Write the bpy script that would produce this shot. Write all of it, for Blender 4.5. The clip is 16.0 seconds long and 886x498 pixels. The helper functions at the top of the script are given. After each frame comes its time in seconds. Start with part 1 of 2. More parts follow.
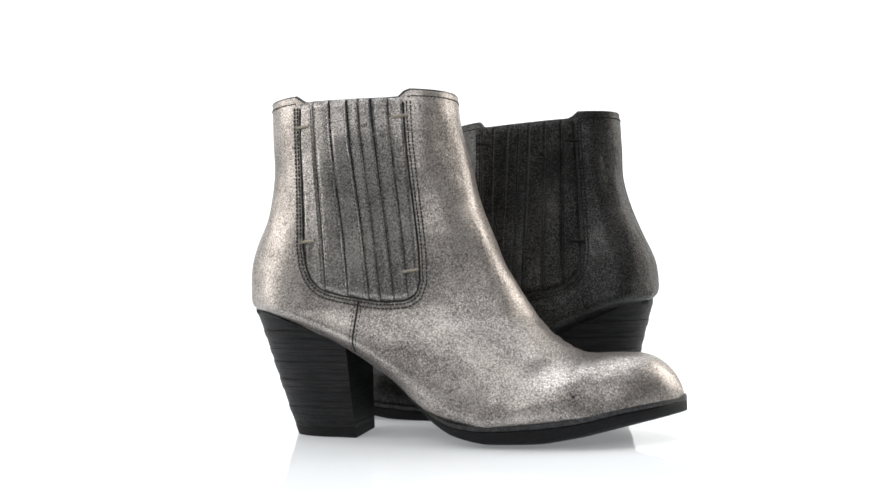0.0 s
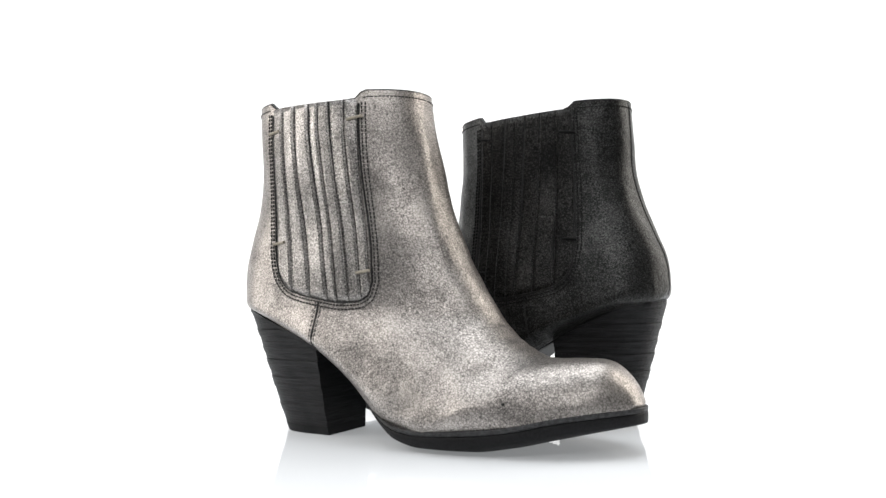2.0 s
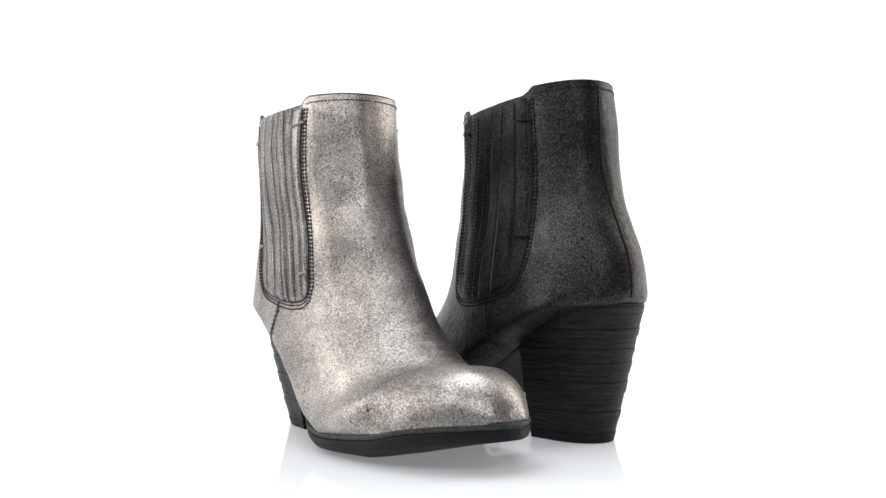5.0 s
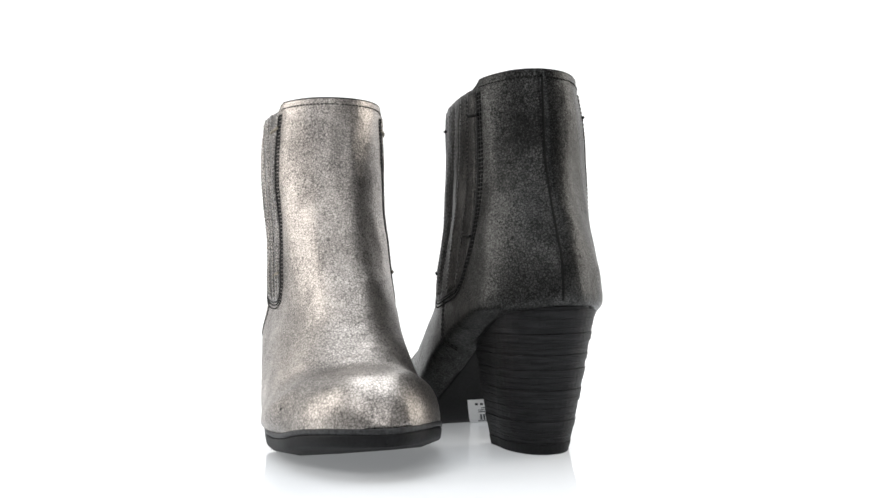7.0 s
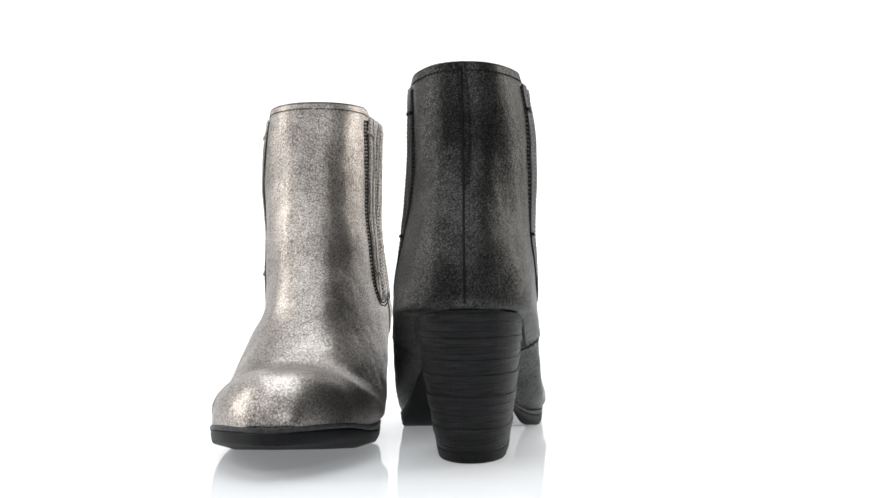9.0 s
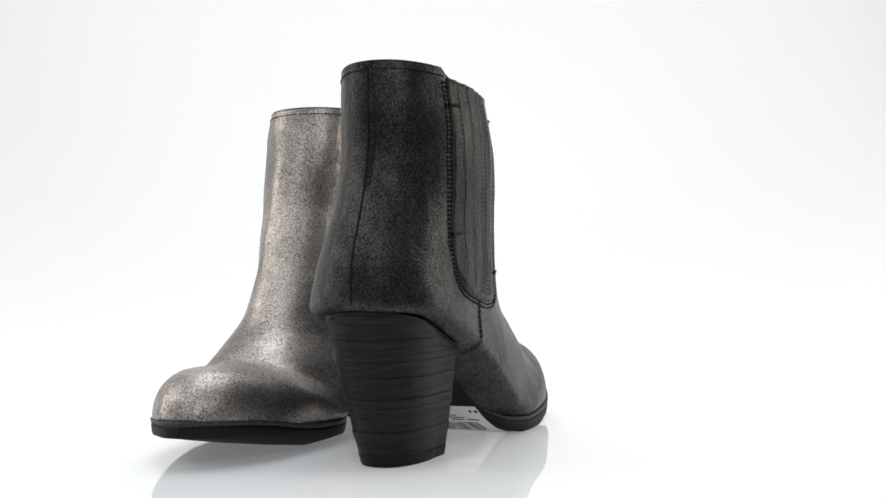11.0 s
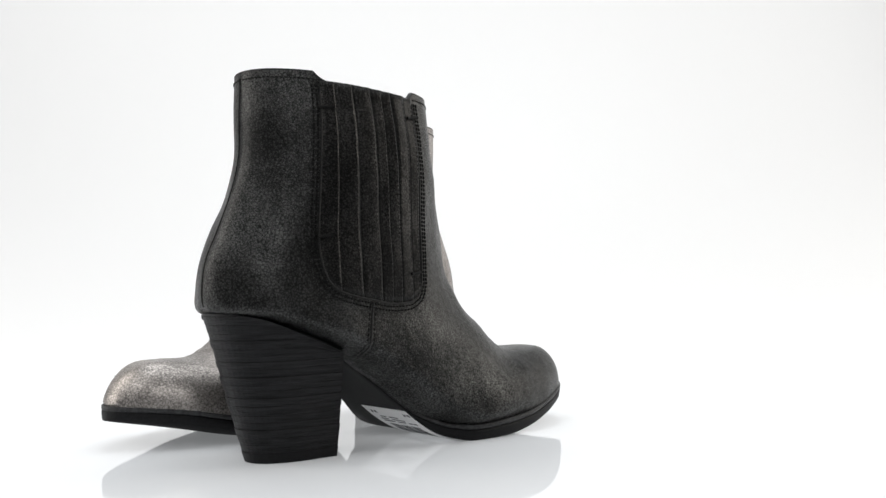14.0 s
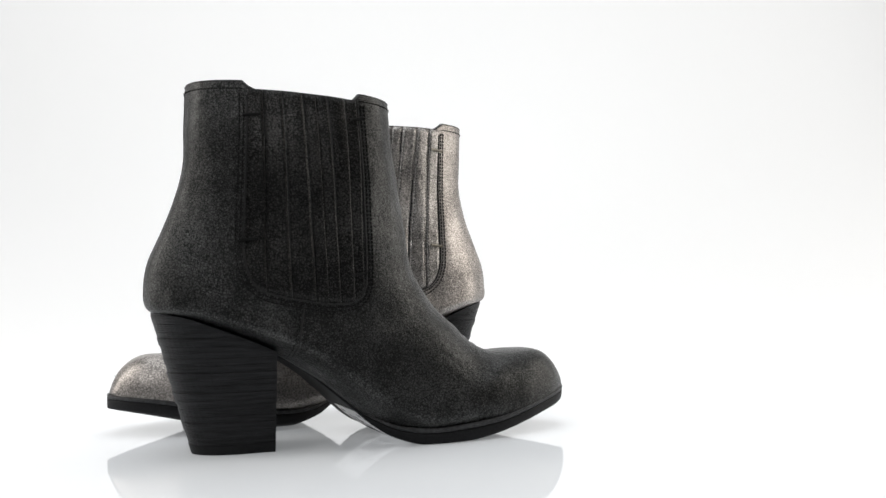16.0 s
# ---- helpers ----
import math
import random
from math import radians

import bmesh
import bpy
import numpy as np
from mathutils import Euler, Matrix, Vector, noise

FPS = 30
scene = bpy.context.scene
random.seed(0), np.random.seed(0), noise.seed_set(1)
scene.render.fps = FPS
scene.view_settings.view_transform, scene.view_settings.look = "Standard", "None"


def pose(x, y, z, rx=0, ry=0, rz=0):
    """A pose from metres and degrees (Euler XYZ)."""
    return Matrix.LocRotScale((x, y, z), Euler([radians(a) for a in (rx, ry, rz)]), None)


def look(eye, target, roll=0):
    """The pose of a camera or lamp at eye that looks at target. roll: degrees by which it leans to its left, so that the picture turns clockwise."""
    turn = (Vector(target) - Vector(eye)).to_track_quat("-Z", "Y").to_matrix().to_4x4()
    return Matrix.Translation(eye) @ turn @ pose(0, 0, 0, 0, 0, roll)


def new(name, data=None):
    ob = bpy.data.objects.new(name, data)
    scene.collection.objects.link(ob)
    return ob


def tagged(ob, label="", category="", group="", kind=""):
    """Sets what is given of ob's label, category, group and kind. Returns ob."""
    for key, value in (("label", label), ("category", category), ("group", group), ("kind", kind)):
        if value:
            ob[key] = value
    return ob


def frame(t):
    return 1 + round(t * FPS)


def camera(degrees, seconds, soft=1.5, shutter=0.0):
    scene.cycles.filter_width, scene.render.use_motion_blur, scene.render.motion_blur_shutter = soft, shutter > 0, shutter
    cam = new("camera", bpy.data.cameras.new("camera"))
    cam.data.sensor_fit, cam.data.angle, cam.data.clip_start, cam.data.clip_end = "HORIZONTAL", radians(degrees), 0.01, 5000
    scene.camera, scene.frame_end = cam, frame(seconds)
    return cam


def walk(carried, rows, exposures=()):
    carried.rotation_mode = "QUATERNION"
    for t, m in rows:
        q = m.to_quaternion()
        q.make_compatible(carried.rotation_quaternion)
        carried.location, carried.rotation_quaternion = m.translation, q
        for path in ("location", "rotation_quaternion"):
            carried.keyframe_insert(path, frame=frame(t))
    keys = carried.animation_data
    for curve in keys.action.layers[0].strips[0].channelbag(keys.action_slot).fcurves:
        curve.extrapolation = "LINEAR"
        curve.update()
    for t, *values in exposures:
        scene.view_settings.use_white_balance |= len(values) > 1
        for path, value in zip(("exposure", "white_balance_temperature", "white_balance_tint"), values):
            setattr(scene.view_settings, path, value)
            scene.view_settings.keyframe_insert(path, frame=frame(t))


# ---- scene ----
# camera: stands still in front of the turning pair
FOV = 51.84
cam = camera(FOV, 16.0)
EYE = pose(0.0295, -0.62, 0.0939, 90 + 2.037, 0, 0) @ pose(0, 0, 0, 0, 0, -1.084)
walk(cam, [(0.0, EYE), (16.0, EYE)], [(0.0, 0.0), (8.6, 0.0), (10.9, -0.45), (16.0, -0.45)])

# ---- world and light: a white studio sweep with softboxes ----
world = bpy.data.worlds.new("studio")
world.use_nodes = True
bg = world.node_tree.nodes["Background"]
bg.inputs["Color"].default_value = (0.97, 0.985, 1.0, 1)
bg.inputs["Strength"].default_value = 0.10
scene.world = world


def softbox(name, eye, target, w, h, power, color=(1, 1, 1)):
    d = bpy.data.lights.new(name, "AREA")
    d.shape, d.size, d.size_y, d.energy, d.color = "RECTANGLE", w, h, power, color
    ob = new(name, d)
    ob.matrix_world = look(eye, target)
    return ob


softbox("softbox_left", (-1.15, -0.05, 0.55), (0, 0, 0.12), 0.45, 1.0, 9, (1, 0.97, 0.93))
softbox("softbox_right", (1.15, 0.25, 0.55), (0, 0, 0.12), 0.45, 1.0, 9, (1, 0.95, 0.88))
softbox("softbox_top", (0.0, 0.1, 1.3), (0, 0.05, 0.0), 1.3, 1.3, 20, (0.95, 0.98, 1.0))
softbox("softbox_front", (-0.80, -1.0, 1.05), (0, 0, 0.1), 0.6, 0.6, 5.8)
softbox("lamp_front_a", (0.10, -1.25, 0.75), (0, 0, 0.1), 0.12, 0.12, 2.2)
softbox("lamp_front_b", (0.42, -1.2, 0.75), (0, 0, 0.1), 0.12, 0.12, 2.2)


# ---- materials ----
def material(name):
    m = bpy.data.materials.new(name)
    m.use_nodes = True
    return m, m.node_tree.nodes, m.node_tree.links, m.node_tree.nodes["Principled BSDF"]


def nd(nodes, kind, **inputs):
    n = nodes.new(kind)
    for key, value in inputs.items():
        n.inputs[key].default_value = value
    return n


def ramp(nodes, stops):
    n = nodes.new("ShaderNodeValToRGB")
    while len(n.color_ramp.elements) < len(stops):
        n.color_ramp.elements.new(0.5)
    for e, (p, c) in zip(n.color_ramp.elements, stops):
        e.position, e.color = p, (*c, 1)
    return n


def leather(name, dark, mid, light, metal, rough, spec=0.5, grain=850):
    """Crackled metallic leather: fine dark pores over a broad rubbed cloudiness, pebbled and wrinkled."""
    m, N, L, b = material(name)
    tc = N.new("ShaderNodeTexCoord")
    fine = nd(N, "ShaderNodeTexNoise", Scale=grain, Detail=4.0, Roughness=0.75)
    broad = nd(N, "ShaderNodeTexNoise", Scale=26.0, Detail=5.0, Roughness=0.65)
    crease = nd(N, "ShaderNodeTexNoise", Scale=50.0, Detail=3.0, Roughness=0.5, Distortion=0.15)
    cell = nd(N, "ShaderNodeTexVoronoi", Scale=grain * 0.75)
    cell.feature = "DISTANCE_TO_EDGE"
    for t in (fine, broad, cell, crease):
        L.new(tc.outputs["Object"], t.inputs["Vector"])

    def math_node(op, a, b2, c=None):
        n = N.new("ShaderNodeMath")
        n.operation = op
        for k, v in enumerate((a, b2, c)):
            if v is None:
                continue
            if hasattr(v, "default_value") and not isinstance(v, (int, float)):
                L.new(v, n.inputs[k])
            else:
                n.inputs[k].default_value = v
        return n.outputs[0]

    def ranged(v, a, c, d, e):
        n = N.new("ShaderNodeMapRange")
        for key, x in (("From Min", a), ("From Max", c), ("To Min", d), ("To Max", e)):
            n.inputs[key].default_value = x
        L.new(v, n.inputs["Value"])
        return n.outputs["Result"]

    pore = ranged(cell.outputs["Distance"], 0.0, 0.13, -0.12, 0.05)
    worn = math_node("MULTIPLY_ADD", broad.outputs["Fac"], 0.50, math_node("MULTIPLY_ADD", fine.outputs["Fac"], 0.8, 0.06))
    worn = math_node("ADD", worn, pore)
    col = ramp(N, [(0.50, dark), (0.66, mid), (0.90, light)])
    L.new(worn, col.inputs["Fac"])
    L.new(col.outputs["Color"], b.inputs["Base Color"])
    L.new(ranged(worn, 0.45, 0.9, rough + 0.14, rough), b.inputs["Roughness"])
    L.new(ranged(worn, 0.44, 0.62, metal * 0.4, metal), b.inputs["Metallic"])
    b.inputs["Specular IOR Level"].default_value = spec
    height = math_node("MULTIPLY_ADD", ranged(cell.outputs["Distance"], 0.0, 0.2, 0.0, 1.0), 0.5, fine.outputs["Fac"])
    b1 = nd(N, "ShaderNodeBump", Strength=0.26, Distance=0.00033)
    L.new(height, b1.inputs["Height"])
    b2 = nd(N, "ShaderNodeBump", Strength=0.45, Distance=0.0024)
    L.new(crease.outputs["Fac"], b2.inputs["Height"])
    # the stiffened toe cap is drawn tight and hardly wrinkles
    along = N.new("ShaderNodeSeparateXYZ")
    L.new(tc.outputs["Object"], along.inputs["Vector"])
    L.new(ranged(along.outputs["X"], 0.20, 0.25, 0.5, 0.12), b2.inputs["Strength"])
    # pebbles between the fine grain and the broad wrinkles
    pebble = nd(N, "ShaderNodeTexNoise", Scale=210.0, Detail=2.0, Roughness=0.6)
    L.new(tc.outputs["Object"], pebble.inputs["Vector"])
    b3 = nd(N, "ShaderNodeBump", Strength=0.4, Distance=0.0008)
    L.new(pebble.outputs["Fac"], b3.inputs["Height"])
    L.new(ranged(along.outputs["X"], 0.20, 0.25, 0.34, 0.12), b3.inputs["Strength"])
    L.new(ranged(along.outputs["X"], 0.20, 0.25, 0.36, 0.2), b1.inputs["Strength"])
    L.new(b2.outputs["Normal"], b3.inputs["Normal"])
    L.new(b3.outputs["Normal"], b1.inputs["Normal"])
    L.new(b1.outputs["Normal"], b.inputs["Normal"])
    return m


def plain(name, c1, c2, rough, scale, bump=0.2, dist=0.0004, stretch=(1, 1, 1), spec=0.5):
    """Two-tone grain with fine relief."""
    m, N, L, b = material(name)
    tc = N.new("ShaderNodeTexCoord")
    mp = nd(N, "ShaderNodeMapping", Scale=stretch)
    L.new(tc.outputs["Object"], mp.inputs["Vector"])
    n = nd(N, "ShaderNodeTexNoise", Scale=scale, Detail=6.0, Roughness=0.65)
    L.new(mp.outputs["Vector"], n.inputs["Vector"])
    col = ramp(N, [(0.35, c1), (0.7, c2)])
    L.new(n.outputs["Fac"], col.inputs["Fac"])
    L.new(col.outputs["Color"], b.inputs["Base Color"])
    b.inputs["Roughness"].default_value = rough
    b.inputs["Specular IOR Level"].default_value = spec
    bp = nd(N, "ShaderNodeBump", Strength=bump, Distance=dist)
    L.new(n.outputs["Fac"], bp.inputs["Height"])
    L.new(bp.outputs["Normal"], b.inputs["Normal"])
    return m


PEWTER = leather("pewter_leather", (0.065, 0.061, 0.058), (0.23, 0.212, 0.199), (0.57, 0.527, 0.494), 0.97, 0.36)
PEWTER_PLEAT = leather("pewter_pleat_leather", (0.045, 0.043, 0.041), (0.19, 0.18, 0.171), (0.56, 0.53, 0.51), 0.95, 0.29)
INK = leather("black_leather", (0.005, 0.005, 0.005), (0.0175, 0.0177, 0.0173), (0.085, 0.085, 0.083), 0.75, 0.30, 0.16, 900)
INK_PLEAT = leather("black_pleat_leather", (0.004, 0.004, 0.004), (0.010, 0.010, 0.0098), (0.06, 0.0585, 0.056), 0.65, 0.30, 0.10)
EDGE = plain("painted_edge", (0.005, 0.005, 0.005), (0.018, 0.0175, 0.017), 0.55, 700, spec=0.25)
HEEL = plain("stacked_heel", (0.003, 0.003, 0.0035), (0.018, 0.018, 0.0195), 0.46, 240, 0.9, 0.0008, (0.25, 0.25, 3.0), 0.16)
RUBBER = plain("rubber", (0.004, 0.004, 0.0045), (0.010, 0.010, 0.011), 0.55, 600, 0.2, spec=0.15)
WELT = plain("welt", (0.012, 0.012, 0.0125), (0.05, 0.05, 0.052), 0.5, 420, 0.3, spec=0.25)
DARK_THREAD = plain("dark_thread", (0.002, 0.002, 0.002), (0.006, 0.006, 0.006), 0.7, 2000, spec=0.15)
GREY_THREAD = plain("grey_thread", (0.018, 0.0175, 0.017), (0.05, 0.048, 0.046), 0.7, 2000, spec=0.2)
TAN_THREAD = plain("tan_thread", (0.18, 0.16, 0.125), (0.36, 0.32, 0.255), 0.7, 1500)
ELASTIC = plain("elastic", (0.006, 0.006, 0.006), (0.016, 0.016, 0.016), 0.8, 900)
LINING = plain("lining", (0.03, 0.028, 0.026), (0.05, 0.047, 0.044), 0.8, 400)
PAPER = plain("label_paper", (0.80, 0.80, 0.80), (0.84, 0.84, 0.84), 0.45, 300, 0.05)
PRINT = plain("label_print", (0.015, 0.015, 0.02), (0.03, 0.03, 0.035), 0.5, 500, 0.0)
STUDIO = plain("studio_paint", (0.22, 0.22, 0.225), (0.27, 0.27, 0.275), 0.8, 12, 0.1)
ACRYLIC = plain("white_acrylic_glow", (0.69, 0.702, 0.722), (0.71, 0.722, 0.738), 0.02, 6, 0.0, spec=0.42)   # its added emission, set below, thins the shadows under the boots
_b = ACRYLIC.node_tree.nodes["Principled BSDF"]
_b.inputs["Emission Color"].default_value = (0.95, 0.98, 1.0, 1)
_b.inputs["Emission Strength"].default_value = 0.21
# emission added to the sheet keeps the background burnt-out white
SWEEP, _n, _l, _b = material("white_backdrop_glow")
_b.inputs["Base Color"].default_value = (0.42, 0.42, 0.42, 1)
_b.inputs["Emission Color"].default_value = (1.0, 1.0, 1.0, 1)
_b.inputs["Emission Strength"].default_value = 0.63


# ---- setting ----
def mesh_of(name, verts, faces, mat, smooth=True):
    me = bpy.data.meshes.new(name)
    me.from_pydata(verts, [], faces)
    me.materials.append(mat)
    me.validate()
    me.shade_smooth() if smooth else me.shade_flat()
    return me


def slab(name, x0, x1, y0, y1, z0, z1, mat):
    v = [(x, y, z) for z in (z0, z1) for y in (y0, y1) for x in (x0, x1)]
    f = [(0, 2, 3, 1), (4, 5, 7, 6), (0, 1, 5, 4), (2, 6, 7, 3), (0, 4, 6, 2), (1, 3, 7, 5)]
    return new(name, mesh_of(name, v, f, mat, False))


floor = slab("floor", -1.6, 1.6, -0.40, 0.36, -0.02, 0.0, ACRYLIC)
tagged(floor, "glossy white acrylic studio floor, faint glow added", "floor", kind="structure")
# unseen ground and wall, added to give the leather dark surroundings to mirror
ground = slab("ground", -3, 3, -3, 3, -0.80, -0.75, STUDIO)
tagged(ground, "unseen dark grey ground under the set, added for reflections", "floor", kind="structure")
wall_south = slab("wall_south", -3, 3, -3.05, -3, -0.75, 2.2, STUDIO)
tagged(wall_south, "unseen plain grey wall behind the camera, added for reflections", "wall", kind="structure")


def backdrop():
    """A seamless sheet behind the floor that curves up into a wall."""
    prof = [(0.36 + 0.6 * math.sin(a), -0.004 + 0.6 - 0.6 * math.cos(a)) for a in np.linspace(0, math.pi / 2, 14)]
    prof += [(0.96, 2.2)]
    v, f = [], []
    for x in (-1.6, 1.6):
        for off in (0, 0.01):
            v += [(x, y + off, z - off) for y, z in prof]
    n = len(prof)
    for i in range(n - 1):
        f += [(i, i + 1, 2 * n + i + 1, 2 * n + i), (n + i, 3 * n + i, 3 * n + i + 1, n + i + 1)]
    return tagged(new("backdrop", mesh_of("backdrop", v, f, SWEEP)), "seamless white backdrop sheet, glow added", "backdrop", kind="structure")


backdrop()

# ---- the boots ----
U = 0.001 * 0.62 / 0.66


def tab(xs, ys):
    """A smooth curve through a table, with no overshoot."""
    xs, ys = np.array(xs, float), np.array(ys, float)
    h, d = np.diff(xs), np.diff(ys) / np.diff(xs)
    m = np.concatenate([[d[0]], np.where(d[:-1] * d[1:] > 0, 2 * d[:-1] * d[1:] / (d[:-1] + d[1:] + 1e-12 * np.sign(d[1:] + 1e-30)), 0), [d[-1]]])

    def at(x):
        q = np.clip(x, xs[0], xs[-1])
        i = np.clip(np.searchsorted(xs, q, side="right") - 1, 0, len(h) - 1)
        t = (q - xs[i]) / h[i]
        return ys[i] * (1 + 2 * t) * (1 - t) ** 2 + m[i] * h[i] * t * (1 - t) ** 2 + ys[i + 1] * t * t * (3 - 2 * t) + m[i + 1] * h[i] * t * t * (t - 1)
    return at


def glide(keys, n):
    """Catmull-Rom through rows of numbers, n rows in all."""
    k = np.array(keys, float)
    p = np.vstack([2 * k[0] - k[1], k, 2 * k[-1] - k[-2]])
    out = []
    for s in np.linspace(0, len(k) - 1 - 1e-9, n):
        i, t = int(s), s - int(s)
        a, b, c, d = p[i:i + 4]
        out.append(0.5 * (2 * b + (c - a) * t + (2 * a - 5 * b + 4 * c - d) * t * t + (3 * b - a - 3 * c + d) * t ** 3))
    return np.array(out)


FEATHER = tab([0, 18, 41, 70, 85, 103, 121, 135, 152, 170, 194, 218, 245, 266, 288], [86, 83, 75, 63, 55, 42, 27, 17.5, 11, 9.5, 11, 13.5, 19, 23.5, 27.0])
BOTTOM = tab([0, 18, 41, 70, 85, 103, 121, 135, 149, 166, 194, 218, 245, 266, 288], [82, 79, 71, 59.5, 52, 40, 25, 12.5, 4.0, 0, 0.5, 4, 10, 14.5, 18.5])
MEDIAL = tab([0.0, 2.0, 6.0, 15.0, 30.0, 50.0, 75.0, 100.0, 128.0, 150.0, 172.0, 195.0, 215.0, 240.0, 258.0, 270.0, 279.0, 284.0, 287.0], [0.0, 10.0, 18.0, 26.0, 31.0, 32.0, 26.0, 19.0, 25.0, 37.0, 44.5, 45.5, 44.5, 39.3, 31.5, 24.5, 16.0, 9.0, 0.0])
LATERAL = tab([0.0, 2.0, 6.0, 15.0, 30.0, 50.0, 75.0, 100.0, 128.0, 150.0, 176.0, 200.0, 225.0, 243.0, 260.0, 271.0, 279.0, 284.0, 287.0], [0.0, 10.0, 18.0, 26.0, 31.0, 32.5, 31.5, 32.5, 42.5, 50.5, 52.2, 50.3, 47.7, 42.8, 34.5, 26.0, 17.0, 9.5, 0.0])

# the pewter boot's forefoot stands a little higher at its edge
EDGE_LIFT = tab([0, 128, 152, 180, 240, 268, 288], [0, 0, 2.6, 3.8, 3.8, 1.8, 0])

# the height of the instep and toe along the middle
RIDGE = tab([190, 205, 212, 224, 232, 247, 259, 267, 273, 278, 281.5, 283.5, 285], [84, 67, 62.5, 56.4, 54.6, 54.2, 53.6, 51.4, 47.4, 42, 36, 30, 26.5])

# stations of the upper: back or bottom point, front or top point (x, z each), half widths (medial, lateral), flatness of the bottom, fullness, sideways shift
RINGS = [
    (21.24, 220.33, 148.75, 220.06, 39.12, 37.1, 0, 2.2, -0.94),
    (21.06, 195, 150.75, 197, 40.2, 38.86, 0, 2.2, -0.5),
    (21.08, 172, 155.58, 172, 39.88, 39.24, 0, 2.2, -0.25),
    (16.47, 150, 160.29, 149, 39.15, 38.94, 0, 2.2, -0.29),
    (9.27, 131, 165.83, 130, 39.44, 39.69, 0.04, 2.2, -0.46),
    (2.84, 113, 171.61, 112, 40.5, 41.32, 0.14, 2.2, -0.48),
    (0.86, 98, 178.45, 99, 41.6, 43.05, 0.28, 2.2, -0.22),
    (3.48, 86, 186.14, 87, 42.35, 44.25, 0.48, 2.2, 0.17),
    (18.36, 81, 192.65, 78.5, 42.75, 45.05, 0.7, 2.2, 0.37),
    (43.25, 73, 200.3, 70.5, 43.0, 46.35, 0.87, 2.32, 0.11),
    (72.33, 60, 208.13, 63, 43.75, 48.0, 0.97, 2.32, -0.37),
    (102.53, 41, 216.07, 57.5, 44.97, 50.11, 1, 2.25, -0.74),
    (130.56, 19, 224.66, 53.5, 46.68, 52.01, 1, 2.12, -0.96),
    (155.41, 9, 234.19, 52.8, 48.94, 54.37, 1, 2.08, -0.93),
    (180.41, 9, 243.35, 53.3, 47.98, 53.43, 1, 2.08, -0.86),
    (204.6, 11, 252.6, 53.2, 45.6, 50.19, 1, 2.1, -0.68),
    (226.6, 14, 260.6, 53.0, 42.5, 46.5, 1, 2.15, -0.65),
    (245.6, 18, 268.4, 50.6, 37.2, 40.4, 1, 2.25, -0.5),
    (260.8, 21.5, 275.2, 45.8, 30.2, 32.6, 1, 2.15, -0.36),
    (271.4, 24, 280.2, 39.5, 22.6, 24.2, 1, 2.1, -0.31),
    (278.8, 25.5, 283.0, 33, 14, 15, 1, 2.1, 0),
    (283.8, 26.5, 284.3, 28.4, 1.8, 1.8, 1, 2, 0),
]
# what sets the two boots apart: half widths, sideways shift, front, from the top down
WEAR = [
    (0.69, 3.22, -0.52, -0.7),
    (-0.67, 2.93, -1.67, 0.19),
    (-1.37, 2.37, -1.78, 0.78),
    (-1.55, 1.68, -0.99, 1.42),
    (-1.55, 0.99, -0.05, 2.4),
    (-1.64, 0.37, 0.65, 3.25),
    (-1.58, -0.09, 1.07, 3.37),
    (-0.87, -0.23, 1.33, 2.69),
    (0.25, -0.17, 1.57, 1.48),
]
NSIDE, NFLAT = 46, 8
GORE_BACK = tab([88, 94, 102, 114, 130, 200, 230], [88, 69, 57, 52.5, 51.5, 52, 52])
GORE_FRONT = tab([86, 88, 92, 100, 109, 150, 200, 230], [100, 114, 123, 126.5, 127, 124.3, 120.5, 119])


# height of the lower edge of the pleated panel along x
gore_low = tab([51, 53, 58, 67, 88, 106, 116, 123.5, 127.5], [126, 112, 101, 95, 90.5, 88, 88.5, 92, 102])


def gore_floor(x):
    return float(gore_low(x))


def pleat_line(a, q):
    """Place (x, z) on a side panel: a from its back to its front edge, q from below to the top edge."""
    xl, xt = 52.6 + 73.2 * (a + 0.4 * a * (1 - a)), 52.2 + 66.8 * a
    zb = gore_floor(xl) + 0.4
    return xl + (xt - xl) * q, zb + (215.4 - zb) * q


def ring_shape(w, wb, flat, n, s):
    """Half width of a station at s, from its back or bottom (0) to its front or top (1)."""
    e = w * (1 - abs(2 * s - 1) ** n) ** (1 / n)
    sm = 0.17
    g = wb + (w - wb) * math.sin(math.pi / 2 * s / sm) if s < sm else w * max(0, 1 - ((s - sm) / (1 - sm)) ** n) ** (1 / n)
    return (1 - flat) * e + flat * g


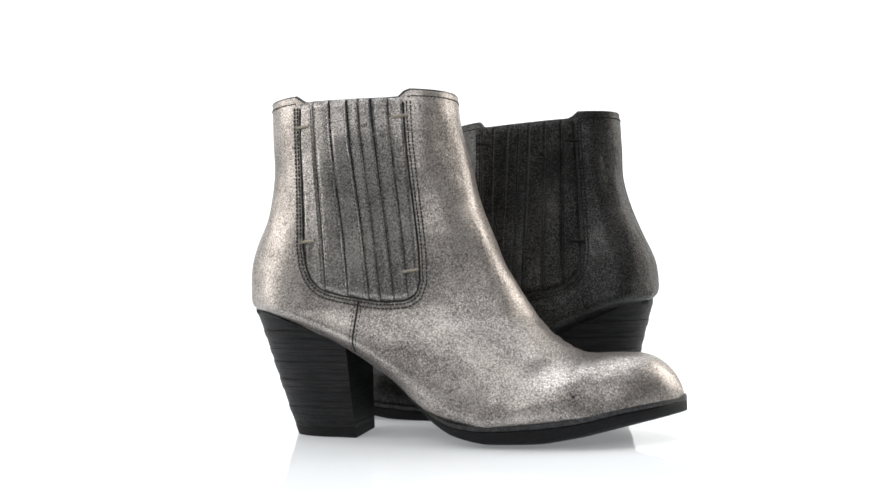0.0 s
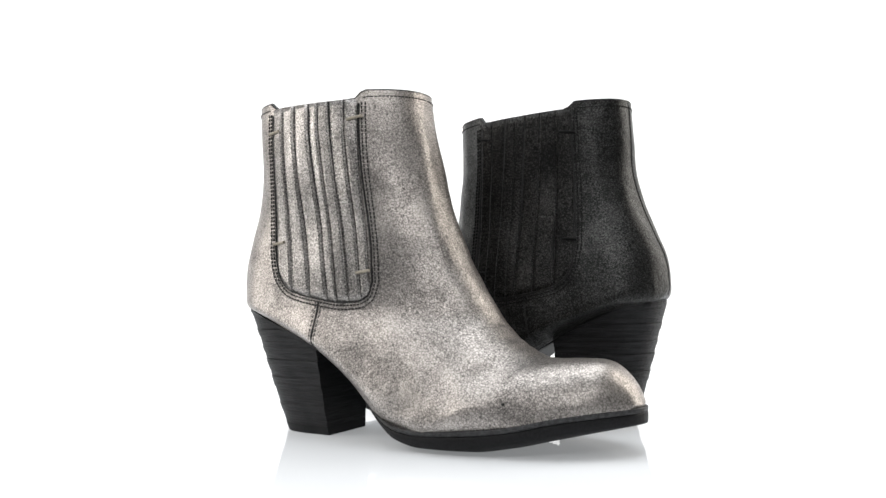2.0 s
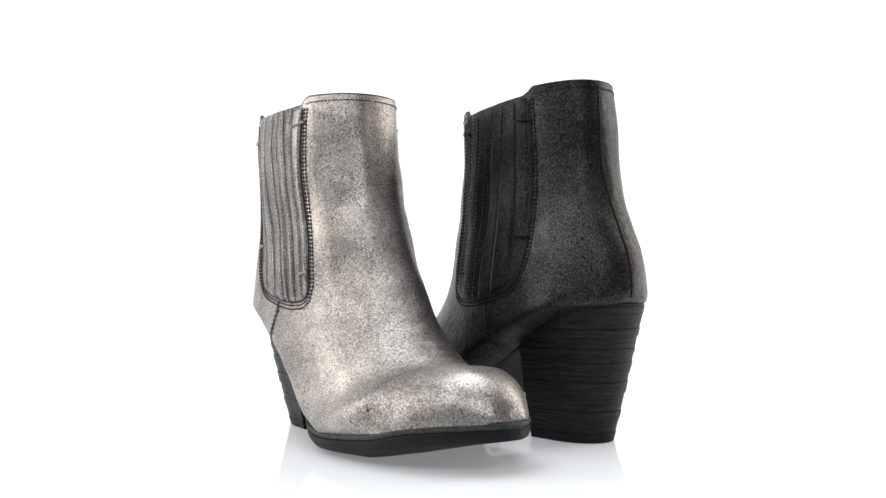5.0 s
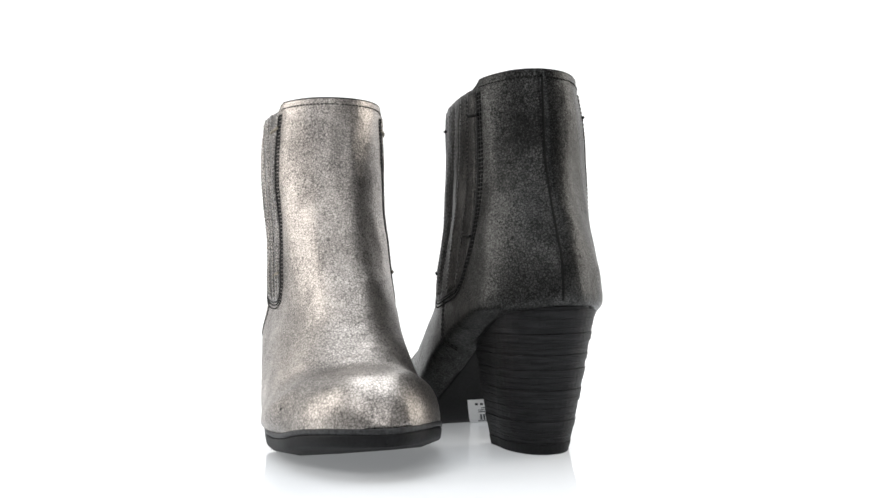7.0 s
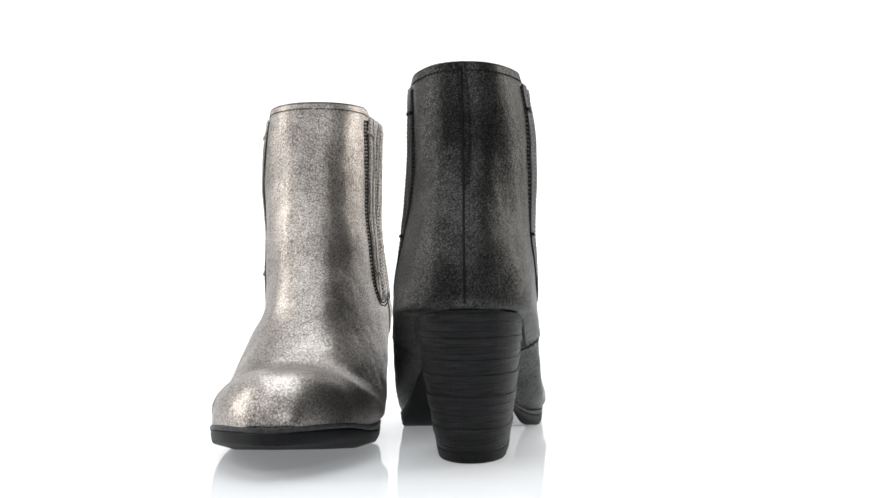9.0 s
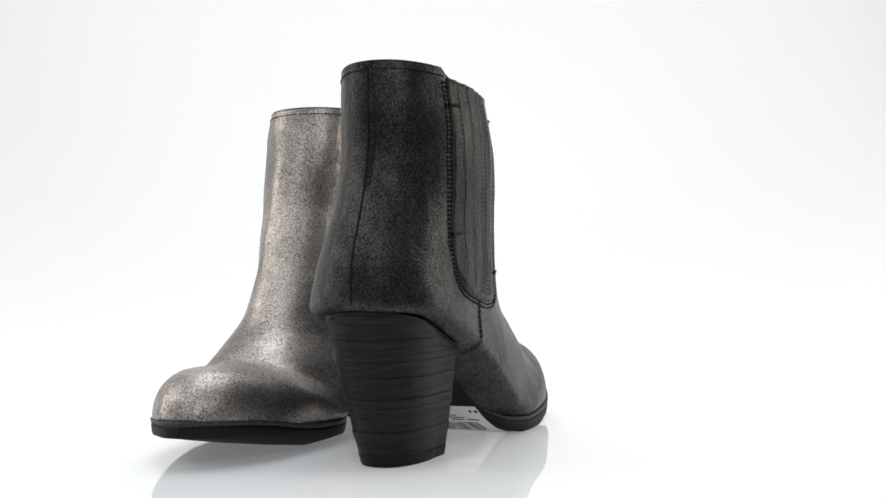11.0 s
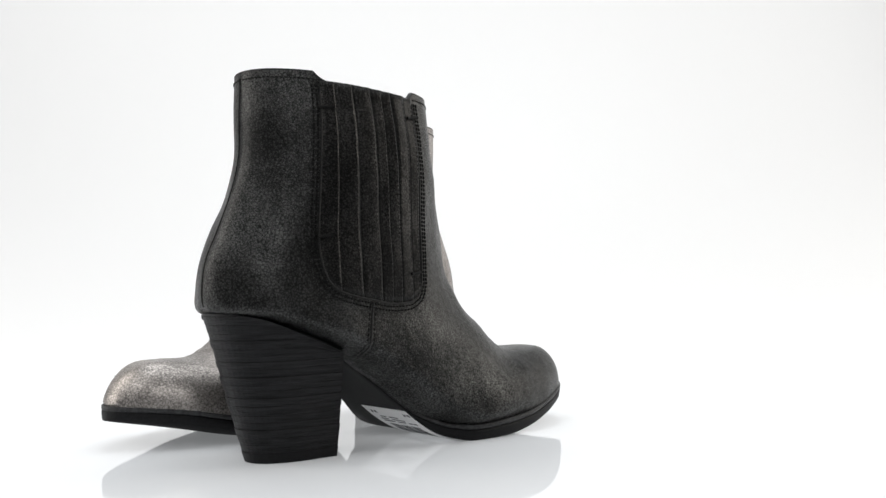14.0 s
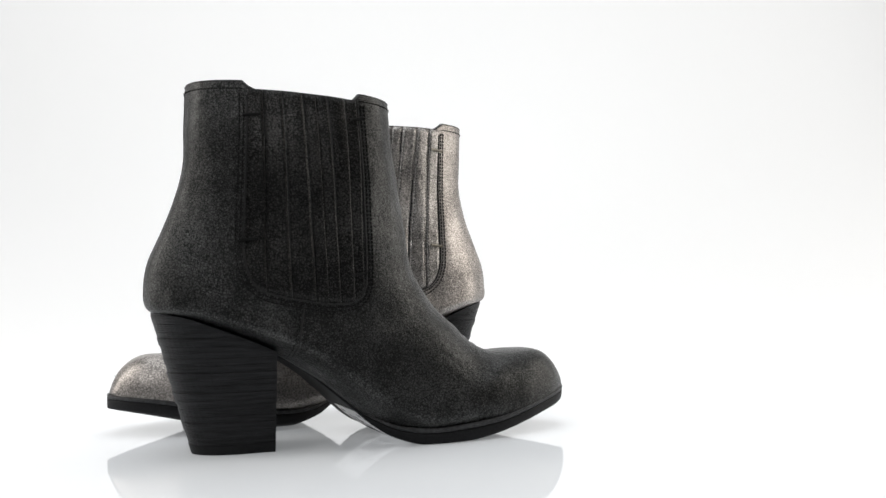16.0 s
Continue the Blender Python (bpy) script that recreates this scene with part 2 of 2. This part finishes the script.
def upper_rings(wear):
    rings = []
    keys = np.array(RINGS, float)
    for col, k in ((4, 0), (5, 1), (8, 2), (2, 3)):
        keys[:len(WEAR), col] += wear * np.array(WEAR)[:, k]
    for xb, zb, xf, zf, wm, wl, flat, n, yc in glide(keys, 120):
        flat = min(1, max(0, flat))
        wbm, wbl = min(wm, float(MEDIAL(max(xb, 0.3))) - 1.6), min(wl, float(LATERAL(max(xb, 0.3))) - 1.6)
        wbm, wbl = max(wbm, 0.3), max(wbl, 0.3)
        if wear > 0:
            zb += float(EDGE_LIFT(xb))
        b, f = np.array([xb, zb]), np.array([xf, zf])
        pts = []
        for k in range(NFLAT):                         # across the bottom, lateral to medial
            y = -wbl + (wbl + wbm) * k / NFLAT
            pts.append((b[0], y * flat + yc, b[1]))
        for side, w, wb in ((1, wm, wbm), (-1, wl, wbl)):
            row = []
            for k in range(NSIDE):
                s = (1 - math.cos(math.pi * (k / NSIDE if side > 0 else 1 - k / NSIDE))) / 2
                c = b + (f - b) * s
                row.append((c[0], yc + side * ring_shape(w, wb, flat, n, s), c[1]))
            pts += row
        rings.append(pts)
    return np.array(rings)


def shaped_upper(wear):
    R = upper_rings(wear)
    rnd = noise
    # the toe is a dome that narrows upwards from the welt
    for p in R.reshape(-1, 3):
        x, y, z = p
        k = min(1, max(0, (x - 205) / 30))
        if k > 0:
            low = float(FEATHER(x)) + (float(EDGE_LIFT(x)) if wear > 0 else 0)
            h = min(0.999, max(0, (z - low) / max(float(RIDGE(x)) + 0.4 - low, 0.5)))
            w = max(0, (float(MEDIAL(x)) if y > 0 else float(LATERAL(x))) - 1.2) * (1 - h ** 2.2) ** (1 / 2.2)
            w = min(max(w, abs(y) * 0.75), abs(y) + 2)
            p[1] += k * k * (3 - 2 * k) * (math.copysign(w, y) - y)
    # no crease where the shaft turns into the foot
    for turn in range(40):
        R[30:76, NFLAT + 3:-3, 1] += 0.25 * (R[31:77, NFLAT + 3:-3, 1] + R[29:75, NFLAT + 3:-3, 1] - 2 * R[30:76, NFLAT + 3:-3, 1])
    for turn in range(5):
        soft = 0.25 * (np.roll(R, 1, 1) + np.roll(R, -1, 1)) + 0.5 * R
        soft[1:-1] = 0.5 * soft[1:-1] + 0.25 * (R[2:] + R[:-2])
        k = np.clip((R[:, :, :1] - 195) / 30, 0, 1) * np.clip((282 - R[:, :, :1]) / 8, 0, 1)
        R[:, NFLAT + 4:-4] += (k * (soft - R))[:, NFLAT + 4:-4]
    for i in range(R.shape[0]):
        for j in range(R.shape[1]):
            x, y, z = R[i, j]
            up = min(1, max(0, (z - 120) / 95)) ** 2
            # the pleated panels stand lower at the top edge than front and back
            ga, gb = min(max((x - 49) / 5, 0), 1), min(max((123 - x) / 5, 0), 1)
            gx = ga * ga * (3 - 2 * ga) * gb * gb * (3 - 2 * gb)
            front = min(max((x - 108) / 14, 0), 1)
            z += up * ((1.1 if wear > 0 else 0.0) * front - 4.8 * gx)
            # soft folds of the worn leather, upright ones on the shaft
            p = Vector((x, y, z))
            f = min(1, max(0, (z - 70) / 50)) * rnd.noise(Vector((x * 0.075, y * 0.075, z * 0.014)) + Vector((2.3 * wear, 0, 5))) * 1.5
            g = Vector((x - 85, y, 0)).normalized() * f * min(1, max(0, (219 - z) / 25 + 0.3))
            x, y = x + g.x, y + g.y
            # flex wrinkles across the vamp
            flex = max(0, 1 - abs(x - 207) / 24) * max(0, 1 - abs(y) / 36) * min(1, max(0, (z - 40) / 12))
            z += flex * 0.55 * math.sin(0.85 * x + 0.16 * abs(y) + 3.5 * rnd.noise(p * 0.05))
            a = 0.8 * rnd.noise(p * 0.035) + 0.35 * rnd.noise(p * 0.085 + Vector((7, 3, 1)))
            y += math.copysign(min(1, abs(y) / 15), y) * a
            x += 0.5 * a * min(1, max(0, (z - 30) / 60))
            R[i, j] = (x, y, z)
    return R


def tube(R, close_end=True, flip=False):
    """Verts and faces of a loft through closed rings."""
    n, m = R.shape[:2]
    v = [tuple(p) for p in R.reshape(-1, 3)]
    f = [(i * m + j, i * m + (j + 1) % m, (i + 1) * m + (j + 1) % m, (i + 1) * m + j) for i in range(n - 1) for j in range(m)]
    if close_end:
        f.append(tuple((n - 1) * m + j for j in range(m)))
    return v, [tuple(reversed(q)) for q in f] if flip else f


class Maker:
    """Builds the parts of one boot; the left boot is the mirror of the right."""

    def __init__(self, name, mirror, lean):
        self.lean, self.nod = math.radians(lean), 0.046 if mirror else 0.0
        self.bend = 2.8 if mirror else -1.0            # how far the forefoot is set inwards
        self.cut = 3.5 if mirror else 0.0              # by how much the black boot's foot is shorter
        self.root = new(name)
        self.s = -1 if mirror else 1

    def part(self, name, v, f, mat, parent=None, label="", smooth=True):
        inward = lambda x: self.bend * min(1, max(0, (x - 105) / 75)) ** 1.5
        short = lambda x: self.cut * min(1, max(0, (x - 150) / 110))
        v = [((x - short(x) + self.lean * z) * U, self.s * (y + inward(x)) * U, (z - self.nod * (x - 40) * min(1, max(0, (z - 75) / 70))) * U) for x, y, z in v]
        f = f if self.s > 0 else [tuple(reversed(q)) for q in f]
        ob = new(name, mesh_of(name, v, f, mat, smooth))
        ob.parent = parent or self.root
        if label:
            tagged(ob, label)
        return ob


def strip(path, normals, half, height):
    """A low rounded ribbon along a path that lies on the surface."""
    v, f = [], []
    n = len(path)
    for i in range(n):
        p, nn = path[i], normals[i]
        t = (path[min(i + 1, n - 1)] - path[max(i - 1, 0)]).normalized()
        s = t.cross(nn).normalized()
        for a, h in ((-1, -0.4), (-0.75, 0.7), (0, 1), (0.75, 0.7), (1, -0.4)):
            v.append(tuple(p + s * half * a + nn * height * h))
    for i in range(n - 1):
        for k in range(4):
            a = i * 5 + k
            f.append((a, a + 1, a + 6, a + 5))
    f += [(0, 1, 2, 3, 4), tuple(reversed(range((n - 1) * 5, n * 5)))]
    return v, f


def box_along(p, t, nn, length, half, height):
    s = t.cross(nn).normalized()
    v = []
    for e, q in ((-1, 0.6), (-0.6, 1), (0.6, 1), (1, 0.6)):
        c = p + t * length / 2 * e
        v += [tuple(c - s * half * q - nn * 0.2), tuple(c - s * half * 0.6 * q + nn * height * (1 if abs(e) < 1 else 0.1)),
              tuple(c + s * half * 0.6 * q + nn * height * (1 if abs(e) < 1 else 0.1)), tuple(c + s * half * q - nn * 0.2)]
    f = [(i * 4 + k, i * 4 + k + 1, i * 4 + k + 5, i * 4 + k + 4) for i in range(3) for k in range(3)]
    f += [(0, 1, 2, 3), (15, 14, 13, 12)]
    return v, f


def joined(pieces):
    v, f = [], []
    for pv, pf in pieces:
        o = len(v)
        v += pv
        f += [tuple(i + o for i in q) for q in pf]
    return v, f


def stitch_row(path, normals, pitch=3.0, length=2.0, half=0.38, height=0.35):
    out, gone = [], 0.0
    for i in range(len(path) - 1):
        d = path[i + 1] - path[i]
        while gone < d.length:
            t = d.normalized()
            out.append(box_along(path[i] + t * gone, t, normals[i], length, half, height))
            gone += pitch
        gone -= d.length
    return joined(out)


def heel_outline(z, grow=0.0):
    """The heel's outline at height z: a straight breast in front, a rounded back."""
    u = z / 84
    xb = 26 + 4.9 * (1 - u) - 21.2 * u ** 0.95 - grow
    hw = 19.8 + 11.2 * u ** 0.85 + grow
    xf = 77.0 - 3.5 * u
    xm = xb + 36
    pts = [(xf, -hw * 1.06), (xm + (xf - xm) * 0.5, -hw * 1.03)]
    for a in np.linspace(-math.pi / 2, math.pi / 2, 25):
        c, s = math.cos(a), math.sin(a)
        pts.append((xm - (xm - xb) * abs(c) ** 0.92, hw * math.copysign(abs(s) ** 0.9, s)))
    pts += [(xm + (xf - xm) * 0.5, hw * 1.03), (xf, hw * 1.06)]
    return [(x, y + 1.0) for x, y in pts]


def heel(mk):
    root = None
    rng = random.Random(4)
    z, k = 0.0, 0
    top = lambda x: float(FEATHER(x)) - 0.8
    while z < 84:
        h = 6.0 if k == 0 else rng.uniform(2.2, 5.0)
        grow = 0.0 if k == 0 else rng.uniform(-0.4, 0.3)
        rings = []
        for zz, g in ((z + 0.02, grow - 0.08), (z + 0.15, grow), (z + h - 0.15, grow + 0.05), (z + h - 0.02, grow - 0.07)):
            rings.append([(x, y, min(zz, top(x))) for x, y in heel_outline(min(zz, 84), g)])
        R = np.array(rings)
        v, f = tube(R, True, flip=True)
        f.append(tuple(range(R.shape[1])))
        if root is None:
            root = mk.part("heel", v, f, RUBBER, None, "black rubber-tipped stacked block heel", False)
        else:
            mk.part("layer", v, f, HEEL, root, "", False)
        z += h
        k += 1
    return root


def sole(mk):
    """A welt above an outsole; both follow the foot's outline and its rise at shank and toe."""
    xs = 147.2 - 138.4 * np.cos(np.linspace(0.02, math.pi - 0.02, 90))

    rise = (lambda x: float(EDGE_LIFT(x))) if mk.s > 0 else (lambda x: 0.0)

    def layer(z0, z1, g0, g1, belly=0.0):
        R = []
        for x in xs:
            seat = 5.0 * min(1, max(0, (105 - x) / 40)) + 0.9 * min(1, max(0, (x - 215) / 30))
            m, l = max(float(MEDIAL(x)) - seat, 0.4), max(float(LATERAL(x)) - seat, 0.4)
            a, b = z0(x) + rise(x), z1(x) + rise(x)
            c = a - rise(x) * belly
            row = []
            for w, s in ((m, 1), (l, -1)):
                side = [(max(w * 0.3, 0.01) * s, c), (max(w * 0.72, 0.02) * s, c + 0.12 * (a - c)), (max(w - 0.8 + g0, 0.05) * s, a), (max(w + g0, 0.1) * s, a + 0.18 * (b - a)), (max(w + g1, 0.1) * s, b - 0.18 * (b - a)), (max(w - 0.5 + g1, 0.05) * s, b), (max(w - 3, 0.02) * s, b)]
                row += side if s > 0 else side[::-1]
            R.append([(x, y, z) for y, z in row])
        R = np.array(R)
        v, f = tube(R, True)
        f.append(tuple(reversed(range(R.shape[1]))))
        return v, f

    mid = lambda x: float(FEATHER(x)) - 0.28 * (float(FEATHER(x)) - float(BOTTOM(x)))
    mk.part("welt", *layer(mid, lambda x: float(FEATHER(x)) + 0.4, 0.3, 0.6), WELT, None, "thin dark grey welt")
    mk.part("outsole", *layer(lambda x: float(BOTTOM(x)), lambda x: mid(x) - 0.05, -0.5, 0.2, 1.0), RUBBER, None, "black rubber outsole")


def boot(name, mirror, skin, pleat_skin, thread, tack, label):
    mk = Maker(name, mirror, 2.12 if mirror else -0.95)
    tagged(mk.root, label, "boot", "pair of ankle boots")
    R = shaped_upper(-1 if mirror else 1)
    v, f = tube(R, True, flip=True)
    # outward side of the loft, for laying seams and pleats on it
    from_bvh = BVH(v, f)

    def side_point(x, z, side):
        p, nn = from_bvh((x, side * 200, z), (0, -side, 0))
        return p, (nn if nn.y * side > 0 else -nn)

    # the leather wall has a thickness: an inner wall runs from the top edge down
    n, m = R.shape[:2]
    inner = []
    cen = R[:34].mean(axis=1)
    for i in range(34):
        d = R[i] - cen[i]
        ln = np.linalg.norm(d[:, :2], axis=1, keepdims=True)
        q = R[i].copy()
        q[:, :2] -= d[:, :2] / ln * 2.6
        inner.append(q)
    mk.part("upper", v, f, skin)
    iv, jf = tube(np.array(inner), True, flip=True)
    mk.part("lining", iv, jf, LINING, None, "dark fabric lining inside the shaft")

    # rolled binding along the top edge
    rim = []
    for j in range(m):
        p, q = Vector(R[0, j]), Vector(inner[0][j])
        c, d = (p + q) / 2, (p - q).normalized()
        rim.append([tuple(c + d * 1.5 * math.cos(a) + Vector((0, 0, 0.9 * math.sin(a)))) for a in np.linspace(0, 2 * math.pi, 8, False)])
    rim.append(rim[0])
    mk.part("binding", *tube(np.array(rim), False, flip=True), EDGE, None, "dark rolled binding on the top edge")

    # pleated panels on both sides
    stitch = []
    for side in (1, -1):
        # dark elastic under the pleats
        rows = []
        for q in np.linspace(0, 1, 26):
            row = []
            for a in np.linspace(0, 1, 16):
                x, z = pleat_line(a, q)
                p, nn = side_point(x, min(z, 211.5), side)
                row.append(tuple(p + nn * 0.05 + Vector((0, 0, max(0, z - 211.5)))))
            rows.append(row)
        v2 = [p for row in rows for p in row]
        f2 = [(r * 16 + c, r * 16 + c + 1, r * 16 + c + 17, r * 16 + c + 16) for r in range(25) for c in range(15)]
        mk.part("elastic_panel", v2, f2 if side < 0 else [tuple(reversed(q)) for q in f2], ELASTIC, None, "black elastic behind the pleats")
        rng = random.Random(11 if side > 0 else 23)
        cuts = np.array((0, 0.13, 0.30, 0.475, 0.595, 0.715, 0.875, 1.0))
        cuts[1:-1] += [rng.uniform(-0.012, 0.012) for k in range(6)]
        opens = (0.0, 0.06, 0.07, 0.0, 0.12, 0.01, 0.0)
        for k in range(7):
            rows = []
            bend, amp, open_top = rng.uniform(0, 6), rng.uniform(0.1, 0.5), opens[k]
            for q in np.linspace(0, 1, 30):
                row = []
                gap = 0.018 + open_top * min(1, max(0, (q - 0.25) / 0.55))
                for e in (0, 0.03, 0.25, 0.55, 0.8, 0.96, 1.0):
                    a = cuts[k] + (cuts[k + 1] - cuts[k]) * (0.01 + e * (1 - gap))
                    x, z = pleat_line(a, q)
                    x += amp * math.sin(4.3 * q + bend) * math.sin(math.pi * q) * math.sin(math.pi * a)
                    p, nn = side_point(x, min(z, 211.5), side)
                    lift = {0: 0.1, 0.03: 0.4, 0.25: 0.6, 0.55: 0.85, 0.8: 1.2, 0.96: 1.05, 1.0: 0.1}[e]
                    lift *= 0.6 + 0.4 * min(1, q * 7)
                    row.append(tuple(p + nn * (lift + 0.1 * math.sin(7 * q + bend)) + Vector((0, 0, max(0, z - 211.5)))))
                rows.append(row)
            back = [[tuple(Vector(p) + Vector((0, -side * 1.2, 0))) for p in row] for row in rows]
            loops = [a + c[::-1] for a, c in zip(rows, back)]
            pv, pf = tube(np.array(loops), True, flip=side > 0)
            pf.append(tuple(range(14)) if side > 0 else tuple(reversed(range(14))))
            mk.part("pleat", pv, pf, pleat_skin)
            for col in (1, 4) if k % 2 else (4,):
                path = [Vector(row[col]) * 0.7 + Vector(row[col + 1]) * 0.3 for row in rows[1:-1]]
                stitch.append(stitch_row(path, [Vector((0, side, 0))] * len(path), 2.6, 1.7, 0.26, 0.25))
        # the panel's stitched border
        border = [(GORE_BACK(z) , z) for z in np.linspace(212, 128, 22)]
        border += [(x, gore_floor(x)) for x in (51.3, 51.8, 52.4, 53, 54, 55, 56.5, 58, 61, 64, 67, 72, 78, 83, 88, 94, 100, 106, 111, 114, 117, 119, 121, 122.5, 123.7, 124.8, 125.8, 126.6, 127)]
        border += [(GORE_FRONT(z), z) for z in np.linspace(106, 213, 26)]
        pn = [side_point(float(x), float(z), side) for x, z in border]
        path, nor = [a for a, b in pn], [b for a, b in pn]
        mk.part("border", *strip(path, nor, 0.7, 0.8), EDGE, None, "dark folded edge round the pleated panel")
        for off in (-2.0, -4.4):
            row = []
            for i in range(len(path)):
                t = (path[min(i + 1, len(path) - 1)] - path[max(i - 1, 0)]).normalized()
                row.append(path[i] + t.cross(nor[i]).normalized() * off * side)
            pts = []
            for p, nn in zip(row, nor):
                try_p, try_n = side_point(p.x, p.z, side)
                pts.append(try_p)
            stitch.append(stitch_row([p + q * 0.25 for p, q in zip(pts, nor)], nor, 2.5, 2.0, 0.5, 0.5))
        # upright seam below the panel
        pn = [side_point(float(x), float(z), side) for x, z in zip(np.linspace(88, 84, 12), np.linspace(89, float(FEATHER(83)) + 1, 12))]
        path, nor = [a for a, b in pn], [b for a, b in pn]
        mk.part("seam", *strip(path, nor, 0.7, 0.6), EDGE)
        for dx in (-2.2, 2.2):
            pn = [side_point(float(x) + dx, float(z), side) for x, z in zip(np.linspace(88, 84, 12), np.linspace(88, float(FEATHER(83)) + 2, 12))]
            stitch.append(stitch_row([a for a, b in pn], [b for a, b in pn]))
        # thread tacks at the corners of the panel
        for x, z, lean in ((54.5, 200, 0.12), (118, 203.5, 0.22), (55, 127, 0.12), (121.5, 107, 0.15)):
            run = [side_point(x + dx, z + dx * lean, side) for dx in (-5, -2.5, 0, 2.5, 5)]
            path = [p + nn * (1.3 + 0.5 * (1 - abs(k - 2) / 2)) for k, (p, nn) in enumerate(run)]
            mk.part("tack", *strip(path, [nn for p, nn in run], 0.95, 0.9), tack, None, "short bar of thick thread")

    # stitches under the binding
    pts = [Vector(p) for p in R[1]] + [Vector(R[1][0])]
    c3 = Vector(R[1].mean(axis=0))
    nor = [((p - c3) * Vector((1, 1, 0))).normalized() for p in pts]
    keep = [(p + q * 0.1, q) for p, q in zip(pts, nor)]
    for grp in ([(p, q) for p, q in keep if p.x > 119 and p.y >= 0], [(p, q) for p, q in keep if p.x > 119 and p.y < 0], [(p, q) for p, q in keep if p.x < 50 and p.y > 0], [(p, q) for p, q in keep if p.x < 50 and p.y < 0]):
        if len(grp) > 1:
            stitch.append(stitch_row([p for p, q in grp], [q for p, q in grp], 2.5, 2.0, 0.45, 0.45))
    st = mk.part("stitching", *joined(stitch), thread, None, "rows of fine stitches", False)
    tagged(st, kind="stuff")

    # closing seam down the back
    path, nor = [], []
    for z in np.linspace(217, 88, 40):
        p, nn = from_bvh((-200, 0.0, float(z)), (1, 0, 0))
        path.append(p)
        nor.append(nn if nn.x < 0 else -nn)
    mk.part("back_seam", *strip(path, nor, 0.8, 0.35), DARK_THREAD, None, "narrow dark upright seam at the back")

    if not mirror:                                     # a small dark nick in the leather by the toe
        run = [side_point(x, 31.0 + 0.3 * (x - 219), -1) for x in (218.2, 219.0, 219.8)]
        mk.part("nick", *strip([p for p, nn in run], [nn for p, nn in run], 0.8, 0.25), EDGE, None, "small dark nick")
    sole(mk)
    heel(mk)
    return mk


def BVH(v, f):
    from mathutils.bvhtree import BVHTree
    tree = BVHTree.FromPolygons([Vector(p) for p in v], f)

    def cast(o, d):
        p, nn, i, dist = tree.ray_cast(Vector(o), Vector(d))
        if p is None:
            p, nn, i, dist = tree.find_nearest(Vector((o[0], o[1] * 0.2, o[2])))
        return p, nn
    return cast


silver = boot("ankle_boot", False, PEWTER, PEWTER_PLEAT, GREY_THREAD, TAN_THREAD, "pewter metallic leather ankle boot, pleated sides, black stacked heel")
black = boot("ankle_boot", True, INK, INK_PLEAT, DARK_THREAD, DARK_THREAD, "black rubbed leather ankle boot, pleated sides, black stacked heel")


def sole_label(mk):
    """A white price label stuck under the arch of the sole, with a barcode and lines of print."""
    def sheet(x0, x1, y0, y1, drop, thick, mat, name, parent, label=""):
        xs = np.linspace(x0 + 8.5, x1 + 8.5, max(2, int((x1 - x0) / 3) + 1))
        rows = []
        for x in xs:
            z = float(BOTTOM(x)) - drop
            k = 5 + 0.3 * (x - 138)
            rows.append([(x, y0 + k, z), (x, y1 + k, z), (x, y1 + k, z - thick), (x, y0 + k, z - thick)])
        v, f = tube(np.array(rows), True)
        f.append((3, 2, 1, 0))
        return mk.part(name, v, f, mat, parent, label, False)

    paper = sheet(117, 151, -22, 22.5, 0.1, 0.4, PAPER, "label", mk.root, "white paper price label with a barcode")
    rng = random.Random(5)
    y = -14.0
    while y < 16:
        w = rng.choice((0.5, 0.8, 1.3))
        sheet(131, 140, y, y + w, 0.53, 0.1, PRINT, "bar", paper)
        y += w + rng.choice((0.6, 0.9, 1.4))
    for x0, x1, ys in ((142, 145, ((-16, -9), (-6, 2), (5, 12))), (127.5, 128.5, ((-15, -4), (-1, 7), (10, 18))), (125.5, 126.3, ((-15, -7), (-4, 9))), (123.5, 124.2, ((-13, -7), (-4, 5))), (119.5, 121.2, ((-17, -15), (-13.5, -11.5), (16, 18), (19.5, 22)))):
        for a, c in ys:
            sheet(x0, x1, a, c, 0.53, 0.1, PRINT, "bar", paper)


sole_label(black)


# ---- the turn of the pair ----
def turned(t):
    """Degrees by which the pair has turned, clockwise from above."""
    u = t / 10
    return math.degrees(1.53638 * u + 0.00278 * u ** 2 + 0.00963 * u ** 3)


SILVER_AT, BLACK_AT = (-0.0921, -0.0298), (0.1812, 0.0073)


def motions():
    for thing, (x, y), yaw in ((silver.root, SILVER_AT, -11.98), (black.root, BLACK_AT, 166.7)):
        rows = []
        for k in range(33):
            t = k * 0.5
            a = math.radians(-turned(t))
            c, s = math.cos(a), math.sin(a)
            rows.append((t, pose(x * c - y * s, x * s + y * c, 0.0, 0, 0, yaw - turned(t))))
        walk(thing, rows)


motions()
